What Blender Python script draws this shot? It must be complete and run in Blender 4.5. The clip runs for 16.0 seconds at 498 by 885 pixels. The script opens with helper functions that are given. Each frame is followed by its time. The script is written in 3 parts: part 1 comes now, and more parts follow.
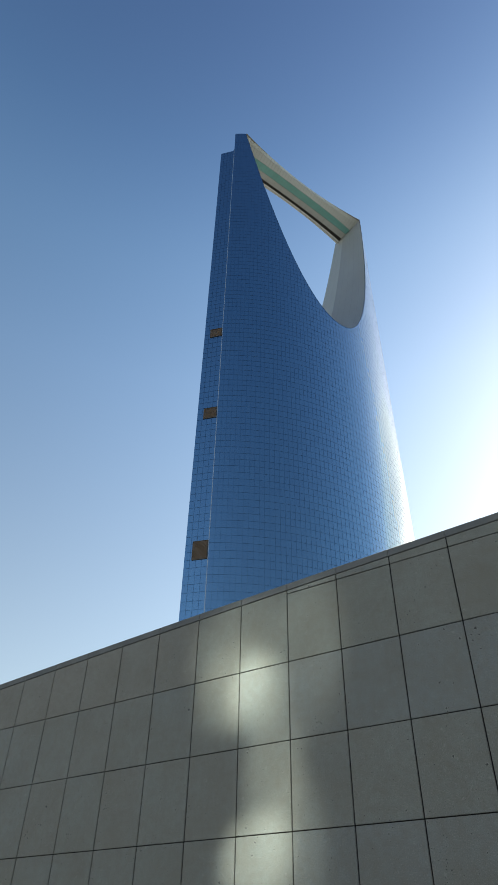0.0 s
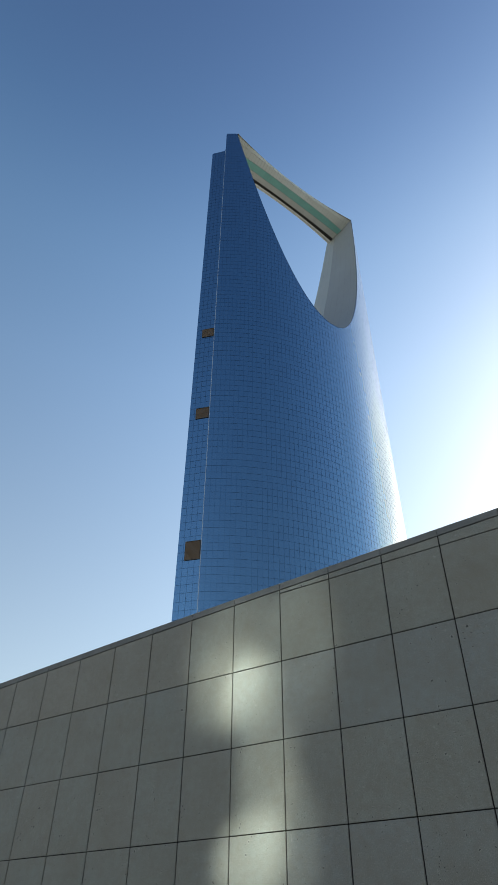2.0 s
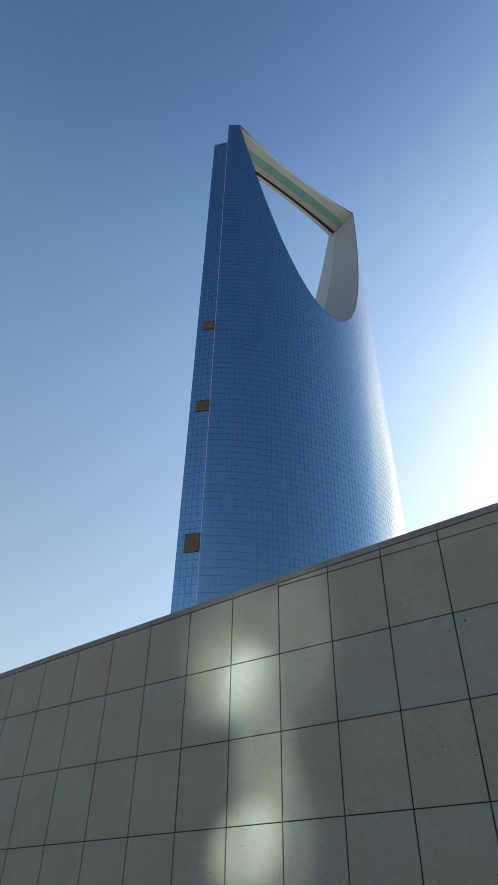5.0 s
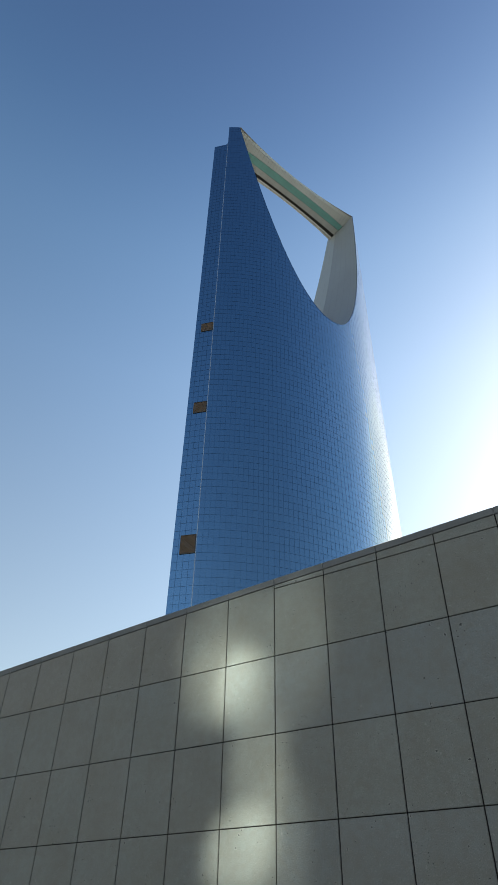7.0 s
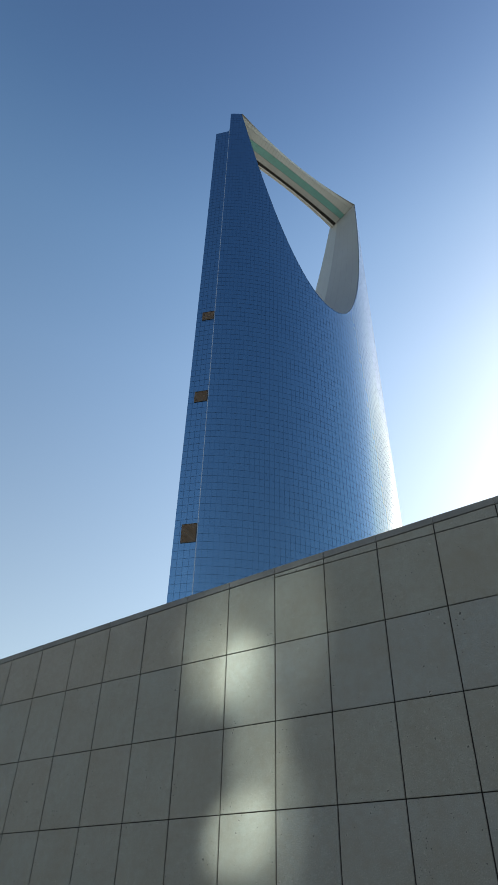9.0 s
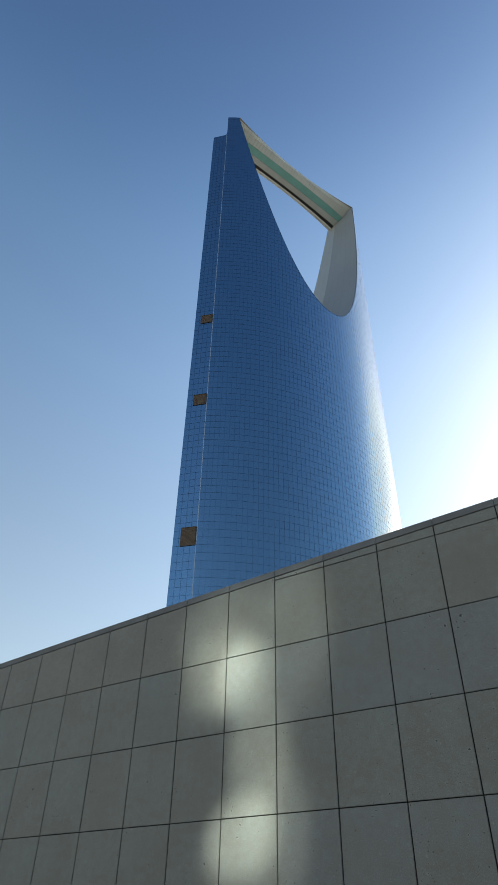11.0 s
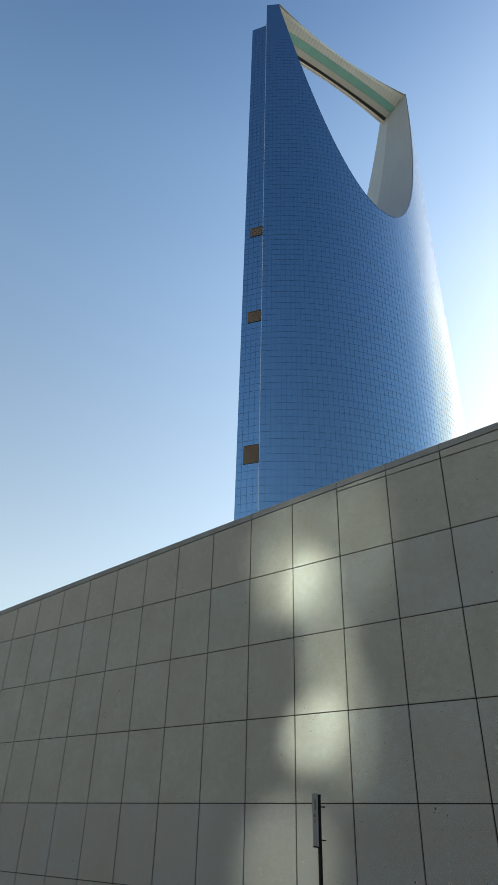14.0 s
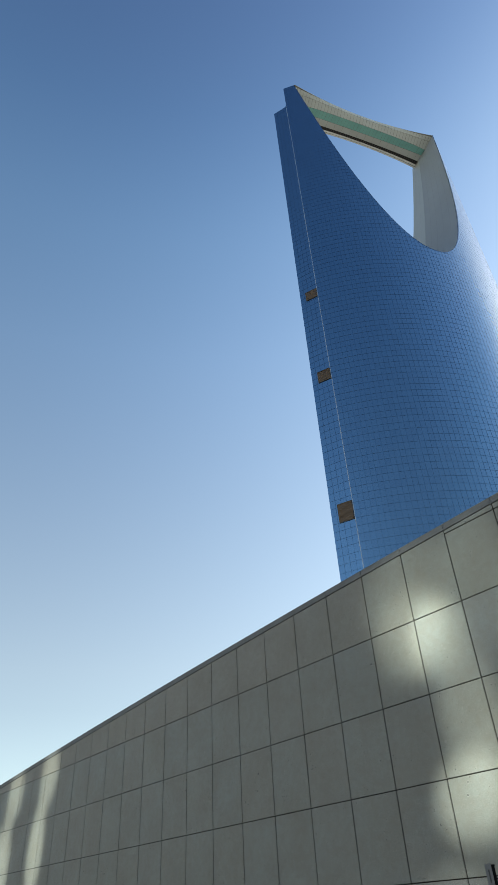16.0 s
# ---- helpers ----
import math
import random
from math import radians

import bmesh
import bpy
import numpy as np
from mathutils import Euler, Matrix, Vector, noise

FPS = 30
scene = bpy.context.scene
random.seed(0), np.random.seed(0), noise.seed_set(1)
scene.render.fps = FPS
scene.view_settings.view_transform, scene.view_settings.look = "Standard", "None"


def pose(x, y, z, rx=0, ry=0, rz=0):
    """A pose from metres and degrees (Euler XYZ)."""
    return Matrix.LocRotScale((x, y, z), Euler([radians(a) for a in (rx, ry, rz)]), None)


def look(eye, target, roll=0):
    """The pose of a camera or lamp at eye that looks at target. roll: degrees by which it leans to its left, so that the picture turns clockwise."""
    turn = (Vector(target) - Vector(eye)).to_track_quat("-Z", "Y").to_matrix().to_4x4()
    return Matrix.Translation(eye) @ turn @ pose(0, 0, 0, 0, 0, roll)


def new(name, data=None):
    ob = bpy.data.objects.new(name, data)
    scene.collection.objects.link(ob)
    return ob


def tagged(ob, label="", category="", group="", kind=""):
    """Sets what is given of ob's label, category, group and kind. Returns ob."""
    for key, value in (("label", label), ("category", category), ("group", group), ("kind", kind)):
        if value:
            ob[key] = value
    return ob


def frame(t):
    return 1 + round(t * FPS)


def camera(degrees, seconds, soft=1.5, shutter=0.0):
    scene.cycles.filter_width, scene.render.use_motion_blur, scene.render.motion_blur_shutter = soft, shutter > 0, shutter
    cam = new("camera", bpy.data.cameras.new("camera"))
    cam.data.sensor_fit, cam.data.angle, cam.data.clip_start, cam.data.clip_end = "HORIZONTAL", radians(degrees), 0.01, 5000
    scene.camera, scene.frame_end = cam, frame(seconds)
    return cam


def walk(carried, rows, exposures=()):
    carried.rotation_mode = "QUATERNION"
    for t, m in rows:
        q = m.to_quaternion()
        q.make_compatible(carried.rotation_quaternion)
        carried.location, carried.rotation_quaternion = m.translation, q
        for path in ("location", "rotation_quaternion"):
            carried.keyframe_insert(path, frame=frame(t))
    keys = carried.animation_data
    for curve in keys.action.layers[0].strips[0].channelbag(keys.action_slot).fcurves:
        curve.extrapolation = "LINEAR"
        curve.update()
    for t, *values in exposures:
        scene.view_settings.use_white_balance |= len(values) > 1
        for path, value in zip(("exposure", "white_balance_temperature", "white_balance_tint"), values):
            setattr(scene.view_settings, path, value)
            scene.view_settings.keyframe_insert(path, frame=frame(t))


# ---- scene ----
# ---- camera: seconds, eye, then yaw (to the left of +y), pitch and roll in degrees ----
cam = camera(42.571, 16.0, soft=1.2)
ROWS = (
    (0, 4.923, -6.741, 1.590, 35.75, 39.59, 1.22),
    (0.5, 4.921, -6.735, 1.589, 35.44, 39.75, 0.88),
    (1, 4.926, -6.736, 1.591, 35.33, 39.61, 0.80),
    (1.5, 4.920, -6.738, 1.585, 35.13, 39.61, 0.60),
    (2, 4.925, -6.743, 1.585, 34.86, 39.60, 0.46),
    (2.5, 4.925, -6.741, 1.588, 34.68, 39.12, 0.33),
    (3, 4.926, -6.729, 1.594, 34.75, 38.44, 0.27),
    (3.5, 4.922, -6.730, 1.595, 35.06, 37.79, 0.65),
    (4, 4.925, -6.736, 1.591, 34.93, 38.20, 0.73),
    (6.5, 4.921, -6.731, 1.592, 34.74, 39.27, 1.05),
    (7, 4.919, -6.737, 1.588, 34.51, 39.16, 1.27),
    (7.5, 4.926, -6.737, 1.589, 34.49, 38.69, 1.13),
    (8, 4.923, -6.732, 1.590, 34.87, 38.05, 1.53),
    (8.5, 4.923, -6.735, 1.583, 34.63, 38.16, 1.49),
    (9, 4.921, -6.738, 1.587, 34.60, 38.20, 1.46),
    (11.3, 4.917, -6.737, 1.589, 34.58, 38.55, 1.06),
    (11.5, 4.925, -6.747, 1.581, 36.24, 38.35, 2.23),
    (12, 4.905, -6.742, 1.587, 37.62, 35.76, 2.94),
    (12.5, 4.902, -6.730, 1.588, 37.74, 35.37, 3.10),
    (13, 4.865, -6.705, 1.606, 39.66, 33.34, 4.57),
    (13.2, 4.863, -6.738, 1.601, 40.29, 31.92, 4.99),
    (13.4, 4.866, -6.660, 1.620, 40.90, 29.16, 4.93),
    (13.5, 4.854, -6.669, 1.619, 38.54, 28.96, 4.66),
    (13.7, 4.887, -6.734, 1.586, 41.32, 30.48, 7.10),
    (13.8, 4.831, -6.688, 1.577, 40.51, 29.57, 4.61),
    (14, 4.894, -6.650, 1.604, 40.76, 30.92, 1.53),
    (14.2, 4.839, -6.679, 1.606, 40.14, 34.72, 1.74),
    (14.3, 4.790, -6.668, 1.579, 35.57, 35.48, 2.59),
    (14.5, 4.889, -6.694, 1.598, 34.72, 33.50, 1.15),
    (14.7, 4.841, -6.654, 1.582, 36.76, 35.53, -1.69),
    (14.8, 4.879, -6.701, 1.559, 34.12, 38.53, -2.20),
    (15, 4.899, -6.719, 1.568, 34.44, 38.61, -1.39),
    (15.2, 4.912, -6.757, 1.579, 37.14, 38.30, -1.07),
    (15.5, 4.854, -6.695, 1.591, 40.07, 37.46, 1.62),
    (15.8, 4.908, -6.740, 1.570, 46.11, 37.38, -0.46),
    (16, 4.884, -6.706, 1.567, 49.96, 36.88, -3.32),
)


def stand(x, y, z, yaw, pitch, roll):
    yaw, pitch = radians(yaw), radians(pitch)
    ahead = Vector((-math.sin(yaw) * math.cos(pitch), math.cos(yaw) * math.cos(pitch), math.sin(pitch)))
    return look((x, y, z), Vector((x, y, z)) + ahead, roll)


TINT = 3
walk(cam, [(r[0], stand(*r[1:])) for r in ROWS], exposures=[(t, e, k, TINT) for t, e, k in ((0.0, 1.04, 7250), (9.0, 1.0, 7200), (12.0, 1.04, 7250), (12.5, 1.12, 7300), (13.0, 1.12, 7350), (13.5, 1.24, 7600), (14.0, 1.28, 7700), (14.5, 1.24, 7700), (15.0, 1.07, 7350), (15.5, 1.05, 7250), (16.0, 1.18, 7350))])

# ---- world and sun ----
SUN_AZ, SUN_EL = -16.5, 24.0      # degrees: azimuth to the left of +y, and height
world = bpy.data.worlds.new("sky")
scene.world = world
world.use_nodes = True
wn = world.node_tree.nodes
sky = wn.new("ShaderNodeTexSky")
sky.sky_type = "NISHITA"
sky.sun_disc = False
sky.sun_elevation, sky.sun_rotation = radians(SUN_EL), radians(-SUN_AZ)
sky.altitude, sky.air_density, sky.dust_density, sky.ozone_density = 600.0, 1.0, 1.45, 1.1
wn["Background"].inputs["Strength"].default_value = 0.097
clear = wn.new("ShaderNodeGamma")
clear.inputs["Gamma"].default_value = 1.3
world.node_tree.links.new(sky.outputs["Color"], clear.inputs["Color"])
haze = wn.new("ShaderNodeHueSaturation")
haze.inputs["Hue"].default_value = 0.4955
# thicker, paler haze towards the horizon
height = wn.new("ShaderNodeSeparateXYZ")
world.node_tree.links.new(wn.new("ShaderNodeTexCoord").outputs["Generated"], height.inputs["Vector"])
pale = wn.new("ShaderNodeMapRange")
for socket, value in (("From Min", 0.30), ("From Max", 0.90), ("To Min", 0.72), ("To Max", 1.06)):
    pale.inputs[socket].default_value = value
world.node_tree.links.new(height.outputs["Z"], pale.inputs["Value"])
world.node_tree.links.new(pale.outputs["Result"], haze.inputs["Saturation"])
dim = wn.new("ShaderNodeMapRange")
for socket, value in (("From Min", 0.25), ("From Max", 0.70), ("To Min", 0.70), ("To Max", 1.0)):
    dim.inputs[socket].default_value = value
world.node_tree.links.new(height.outputs["Z"], dim.inputs["Value"])
world.node_tree.links.new(dim.outputs["Result"], haze.inputs["Value"])
world.node_tree.links.new(clear.outputs["Color"], haze.inputs["Color"])
# deeper, more violet blue overhead
deep = wn.new("ShaderNodeValToRGB")
deep.color_ramp.interpolation = "EASE"
deep.color_ramp.elements[0].position, deep.color_ramp.elements[0].color = 0.80, (1, 1, 1, 1)
deep.color_ramp.elements[1].position, deep.color_ramp.elements[1].color = 1.0, (0.66, 0.64, 0.74, 1)
world.node_tree.links.new(height.outputs["Z"], deep.inputs["Fac"])
tinted = wn.new("ShaderNodeMix")
tinted.data_type, tinted.blend_type = "RGBA", "MULTIPLY"
tinted.inputs[0].default_value = 1.0
world.node_tree.links.new(haze.outputs["Color"], tinted.inputs[6])
world.node_tree.links.new(deep.outputs["Color"], tinted.inputs[7])
# dust evens out the glow close to the sun
even = wn.new("ShaderNodeMix")
even.data_type, even.blend_type = "RGBA", "DARKEN"
even.inputs[0].default_value = 1.0
even.inputs[7].default_value = (8.2, 8.5, 9.1, 1)
world.node_tree.links.new(tinted.outputs[2], even.inputs[6])
world.node_tree.links.new(even.outputs[2], wn["Background"].inputs["Color"])

sun = new("sun", bpy.data.lights.new("sun", "SUN"))
sun.data.energy, sun.data.angle, sun.data.color = 2.0, radians(0.53), (1.0, 0.93, 0.84)
_el, _az = radians(SUN_EL), radians(SUN_AZ)
SUN_DIR = Vector((-math.sin(_az) * math.cos(_el), math.cos(_az) * math.cos(_el), math.sin(_el)))
sun.matrix_world = look(SUN_DIR * 200, (0, 0, 0))

# tile module of the stone wall, in metres
TW, TH, ZTOP = 0.75, 0.9182, 5.5015


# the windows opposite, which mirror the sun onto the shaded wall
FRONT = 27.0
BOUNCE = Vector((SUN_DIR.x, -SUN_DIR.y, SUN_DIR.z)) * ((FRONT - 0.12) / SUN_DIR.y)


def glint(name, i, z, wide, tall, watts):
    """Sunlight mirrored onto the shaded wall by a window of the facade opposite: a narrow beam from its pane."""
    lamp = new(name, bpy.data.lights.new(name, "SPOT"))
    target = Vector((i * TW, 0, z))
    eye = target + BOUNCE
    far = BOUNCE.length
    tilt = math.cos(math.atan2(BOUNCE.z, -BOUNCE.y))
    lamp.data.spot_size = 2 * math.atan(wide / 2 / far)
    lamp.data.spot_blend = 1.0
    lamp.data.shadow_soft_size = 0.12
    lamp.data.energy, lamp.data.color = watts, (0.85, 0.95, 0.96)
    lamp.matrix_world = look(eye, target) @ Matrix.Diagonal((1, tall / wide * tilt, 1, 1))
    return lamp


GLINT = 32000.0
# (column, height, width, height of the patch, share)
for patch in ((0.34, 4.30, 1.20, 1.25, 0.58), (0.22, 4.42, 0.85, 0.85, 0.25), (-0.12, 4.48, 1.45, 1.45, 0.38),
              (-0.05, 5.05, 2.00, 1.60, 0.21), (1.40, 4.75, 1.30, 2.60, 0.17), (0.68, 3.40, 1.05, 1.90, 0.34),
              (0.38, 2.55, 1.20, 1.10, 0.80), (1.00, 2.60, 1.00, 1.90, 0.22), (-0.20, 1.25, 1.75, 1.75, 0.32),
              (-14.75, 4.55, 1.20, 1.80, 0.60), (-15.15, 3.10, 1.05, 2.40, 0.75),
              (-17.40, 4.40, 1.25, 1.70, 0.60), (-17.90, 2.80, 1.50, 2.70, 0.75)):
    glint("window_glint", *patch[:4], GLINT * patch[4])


# ---- materials ----
def material(name, base, rough=0.6, metal=0.0, spec=0.5):
    m = bpy.data.materials.new(name)
    m.use_nodes = True
    b = m.node_tree.nodes["Principled BSDF"]
    b.inputs["Base Color"].default_value = (*base, 1)
    b.inputs["Roughness"].default_value = rough
    b.inputs["Metallic"].default_value = metal
    b.inputs["Specular IOR Level"].default_value = spec
    return m


class Nodes:
    """Short names for building a node tree."""

    def __init__(self, m):
        self.tree = m.node_tree
        self.b = m.node_tree.nodes["Principled BSDF"]

    def add(self, kind, **inputs):
        n = self.tree.nodes.new(kind)
        for k, v in inputs.items():
            self.put(n.inputs[k.replace("_", " ")], v)
        return n

    def put(self, socket, v):
        if isinstance(v, bpy.types.NodeSocket):
            self.tree.links.new(v, socket)
        else:
            socket.default_value = v

    def coords(self):
        return self.add("ShaderNodeTexCoord").outputs["Object"]

    def place(self):
        return self.add("ShaderNodeNewGeometry").outputs["Position"]

    def noise(self, vec, scale, detail=4.0, rough=0.55):
        return self.add("ShaderNodeTexNoise", Vector=vec, Scale=scale, Detail=detail, Roughness=rough).outputs["Fac"]

    def ramp(self, fac, *stops):
        n = self.add("ShaderNodeValToRGB", Fac=fac)
        e = n.color_ramp.elements
        while len(e) < len(stops):
            e.new(0.5)
        for el, (pos, col) in zip(e, stops):
            el.position, el.color = pos, (*col, 1) if len(col) == 3 else col
        return n.outputs["Color"]

    def mix(self, fac, a, b, mode="MIX"):
        n = self.tree.nodes.new("ShaderNodeMix")
        n.data_type, n.blend_type = "RGBA", mode
        for k, v in ((0, fac), (6, a), (7, b)):
            self.put(n.inputs[k], (*v, 1) if isinstance(v, tuple) and len(v) == 3 else v)
        return n.outputs[2]

    def math(self, op, a, b=0.0):
        n = self.tree.nodes.new("ShaderNodeMath")
        n.operation = op
        self.put(n.inputs[0], a)
        self.put(n.inputs[1], b)
        return n.outputs[0]

    def bump(self, height, strength, distance):
        self.put(self.b.inputs["Normal"], self.add("ShaderNodeBump", Height=height, Strength=strength, Distance=distance).outputs["Normal"])


def stone_tile():
    m = material("cast_stone", (0.3, 0.3, 0.28), 0.62, 0, 0.35)
    n = Nodes(m)
    p = n.place()
    info = n.add("ShaderNodeObjectInfo")
    rnd = info.outputs["Random"]
    tint = n.ramp(rnd, (0.0, (0.318, 0.318, 0.285)), (0.3, (0.315, 0.326, 0.292)), (0.55, (0.307, 0.324, 0.298)), (0.8, (0.312, 0.321, 0.291)), (1.0, (0.322, 0.330, 0.293)))
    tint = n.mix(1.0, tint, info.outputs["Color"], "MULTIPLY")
    cloud = n.noise(p, 1.7, 5)
    col = n.mix(n.ramp(cloud, (0.35, (0, 0, 0)), (0.7, (0.5, 0.5, 0.5))), tint, (0.262, 0.235, 0.185))
    grain = n.noise(p, 160.0, 3, 0.7)
    col = n.mix(n.ramp(grain, (0.35, (0.35, 0.35, 0.35)), (0.65, (0, 0, 0))), col, (0.19, 0.19, 0.18))
    light = n.noise(p, 85.0, 2)
    col = n.mix(n.ramp(light, (0.54, (0, 0, 0)), (0.66, (0.55, 0.55, 0.55))), col, (0.45, 0.44, 0.40))
    chip = n.noise(p, 95.0, 2, 0.6)
    col = n.mix(n.ramp(chip, (0.30, (0.55, 0.55, 0.55)), (0.44, (0, 0, 0))), col, (0.12, 0.115, 0.10))
    mottle = n.noise(p, 11.0, 4)
    col = n.mix(n.ramp(mottle, (0.35, (0.3, 0.3, 0.3)), (0.6, (0, 0, 0))), col, (0.245, 0.22, 0.17))
    # air holes: cells of which only some, in uneven patches, hold a hole
    cells = n.add("ShaderNodeTexVoronoi", Vector=p, Scale=40.0, Randomness=1.0)
    share = n.ramp(rnd, (0.0, (0.2, 0.2, 0.2)), (0.4, (0.6, 0.6, 0.6)), (0.8, (1, 1, 1)))
    patch = n.math("MULTIPLY", n.ramp(n.noise(p, 2.3, 3), (0.46, (0, 0, 0)), (0.70, (1, 1, 1))), share)
    ragged = n.math("ADD", cells.outputs["Distance"], n.math("MULTIPLY", n.noise(p, 95.0, 2), 0.22))
    pick = n.ramp(cells.outputs["Color"], (0.50, (0, 0, 0)), (0.56, (1, 1, 1)))
    hole = n.math("MULTIPLY", n.math("LESS_THAN", ragged, n.math("MULTIPLY", patch, 0.40)), pick)
    # larger pits with pale rims, coarse and fine; the rims are painted highlights
    pits, rims = hole, None
    for scale, share, size in ((8.0, 0.56, 0.36), (17.0, 0.58, 0.42)):
        cell = n.add("ShaderNodeTexVoronoi", Vector=p, Scale=scale, Randomness=1.0)
        chosen = n.ramp(cell.outputs["Color"], (share, (0, 0, 0)), (share + 0.02, (1, 1, 1)))
        edge = n.math("ADD", cell.outputs["Distance"], n.math("MULTIPLY", n.noise(p, scale * 10, 2), 0.24))
        reach = n.math("MULTIPLY", n.noise(p, 3.1, 2), size)
        pit = n.math("MULTIPLY", n.math("LESS_THAN", edge, reach), chosen)
        rim = n.math("MULTIPLY", n.math("LESS_THAN", edge, n.math("ADD", reach, 0.055)), chosen)
        pits = n.math("MAXIMUM", pits, pit)
        rims = rim if rims is None else n.math("MAXIMUM", rims, rim)
    # lit rims and the shade inside the holes, both put into the colour
    col = n.mix(n.math("MULTIPLY", rims, 0.38), col, (0.52, 0.51, 0.47))
    col = n.mix(n.math("MULTIPLY", pits, 0.85), col, (0.05, 0.05, 0.047))
    n.put(n.b.inputs["Base Color"], col)
    n.put(n.b.inputs["Roughness"], n.math("ADD", n.math("MULTIPLY", cloud, 0.25), 0.48))
    pebble = n.noise(p, 105.0, 3, 0.65)
    n.bump(n.math("SUBTRACT", n.math("ADD", n.math("ADD", n.math("MULTIPLY", grain, 0.45), n.math("MULTIPLY", pebble, 1.05)), n.math("MULTIPLY", cloud, 0.6)), pits), 1.0, 0.0055)
    return m


def coating(name, base, rough, metal, vary=0.12, scale=0.35, spec=0.5):
    """A painted or metal surface with faint cloudy change in colour and gloss."""
    m = material(name, base, rough, metal, spec)
    n = Nodes(m)
    p = n.place()
    f = n.noise(p, scale, 5)
    fine = n.noise(p, scale * 23, 3)
    dark = tuple(c * (1 - 2 * vary) for c in base)
    col = n.mix(n.ramp(f, (0.3, (0, 0, 0)), (0.75, (1, 1, 1))), base, dark)
    col = n.mix(n.ramp(fine, (0.45, (0, 0, 0)), (0.8, (0.5, 0.5, 0.5))), col, dark)
    n.put(n.b.inputs["Base Color"], col)
    n.put(n.b.inputs["Roughness"], n.math("ADD", n.math("MULTIPLY", fine, 0.12), max(rough - 0.06, 0.02)))
    return m


def mirror_glass(name, piece):
    """Blue coated curtain-wall glass; each pane differs a little in tone."""
    m = material(name, (0.20, 0.34, 0.54), 0.15, 1.0)
    n = Nodes(m)
    if piece:
        rnd = n.add("ShaderNodeObjectInfo").outputs["Random"]
    else:
        rnd = n.add("ShaderNodeNewGeometry").outputs["Random Per Island"]
    tone = n.ramp(rnd, (0.0, (0.106, 0.218, 0.345)), (0.5, (0.110, 0.226, 0.355)), (1.0, (0.114, 0.234, 0.365)))
    dust = n.noise(n.place(), 0.05, 4)
    n.put(n.b.inputs["Base Color"], n.mix(n.ramp(dust, (0.4, (0, 0, 0)), (0.8, (0.25, 0.25, 0.25))), tone, (0.116, 0.226, 0.334)))
    n.put(n.b.inputs["Roughness"], n.math("ADD", n.math("MULTIPLY", dust, 0.05), 0.08))
    # clear outer face of the pane, which turns pale towards grazing view
    n.put(n.b.inputs["Coat Weight"], 0.6)
    n.put(n.b.inputs["Coat Roughness"], 0.28)
    n.put(n.b.inputs["Coat IOR"], 1.52)
    return m


def cast_concrete():
    """Old cast concrete: each block between cream and grey, with blotches, grime and small pits."""
    m = material("worn_concrete", (0.4, 0.35, 0.28), 0.85, 0, 0.25)
    n = Nodes(m)
    p = n.place()
    rnd = n.add("ShaderNodeObjectInfo").outputs["Random"]
    tint = n.ramp(rnd, (0.0, (0.46, 0.36, 0.23)), (0.4, (0.36, 0.28, 0.20)), (0.7, (0.31, 0.26, 0.205)), (1.0, (0.40, 0.30, 0.20)))
    blotch = n.noise(p, 5.0, 5, 0.6)
    col = n.mix(n.ramp(blotch, (0.40, (0, 0, 0)), (0.62, (0.75, 0.75, 0.75))), tint, (0.20, 0.155, 0.115))
    pale = n.noise(p, 9.0, 4, 0.6)
    col = n.mix(n.ramp(pale, (0.56, (0, 0, 0)), (0.68, (0.7, 0.7, 0.7))), col, (0.60, 0.54, 0.44))
    grain = n.noise(p, 130.0, 3, 0.7)
    col = n.mix(n.ramp(grain, (0.35, (0.4, 0.4, 0.4)), (0.6, (0, 0, 0))), col, (0.18, 0.16, 0.14))
    n.put(n.b.inputs["Base Color"], col)
    n.bump(n.math("ADD", grain, n.math("MULTIPLY", blotch, 2.0)), 0.7, 0.008)
    return m


STONE = stone_tile()
MORTAR = coating("dark_joint", (0.030, 0.026, 0.022), 0.9, 0, 0.2, 3.0)
COPING = coating("coping_stone", (0.25, 0.255, 0.248), 0.7, 0, 0.15, 2.0, 0.2)
GLASS = mirror_glass("blue_mirror_glass", False)
GLASS_PIECE = mirror_glass("blue_mirror_glass_pane", True)
JOINT = coating("curtain_wall_joint", (0.089, 0.184, 0.298), 0.24, 1.0, 0.04)
TRIM = coating("silver_trim", (0.36, 0.41, 0.49), 0.35, 0.5, 0.05)
LOUVRE = coating("brown_louvre", (0.155, 0.096, 0.054), 0.5, 0.0, 0.1, 0.6)
LOUVRE_FRAME = coating("louvre_frame_paint", (0.095, 0.075, 0.060), 0.5, 0.0, 0.1, 0.6)
INNER = coating("pale_cladding", (0.31, 0.32, 0.335), 0.5, 0.0, 0.06, 0.06)
# copy of the pale cladding, lightened to paint in the rear band's brighter light
INNER_REAR_LIT = coating("pale_cladding_lit", (0.40, 0.405, 0.39), 0.4, 0.0, 0.06, 0.06)
CREAM = coating("cream_cladding", (0.55, 0.57, 0.545), 0.5, 0.0, 0.06, 0.15)
SHELL = coating("cladding_joint", (0.20, 0.195, 0.175), 0.6, 0.0, 0.06, 0.3)
LINING_JOINT = coating("lining_joint", (0.22, 0.23, 0.24), 0.6, 0.0, 0.06, 0.3)
TEAL = coating("teal_glass", (0.24, 0.55, 0.50), 0.3, 0.0, 0.08, 0.3)
DARK = coating("dark_groove", (0.02, 0.02, 0.02), 0.7, 0.0, 0.1)
WHITE = coating("white_edge", (0.80, 0.80, 0.77), 0.5, 0.0, 0.03)
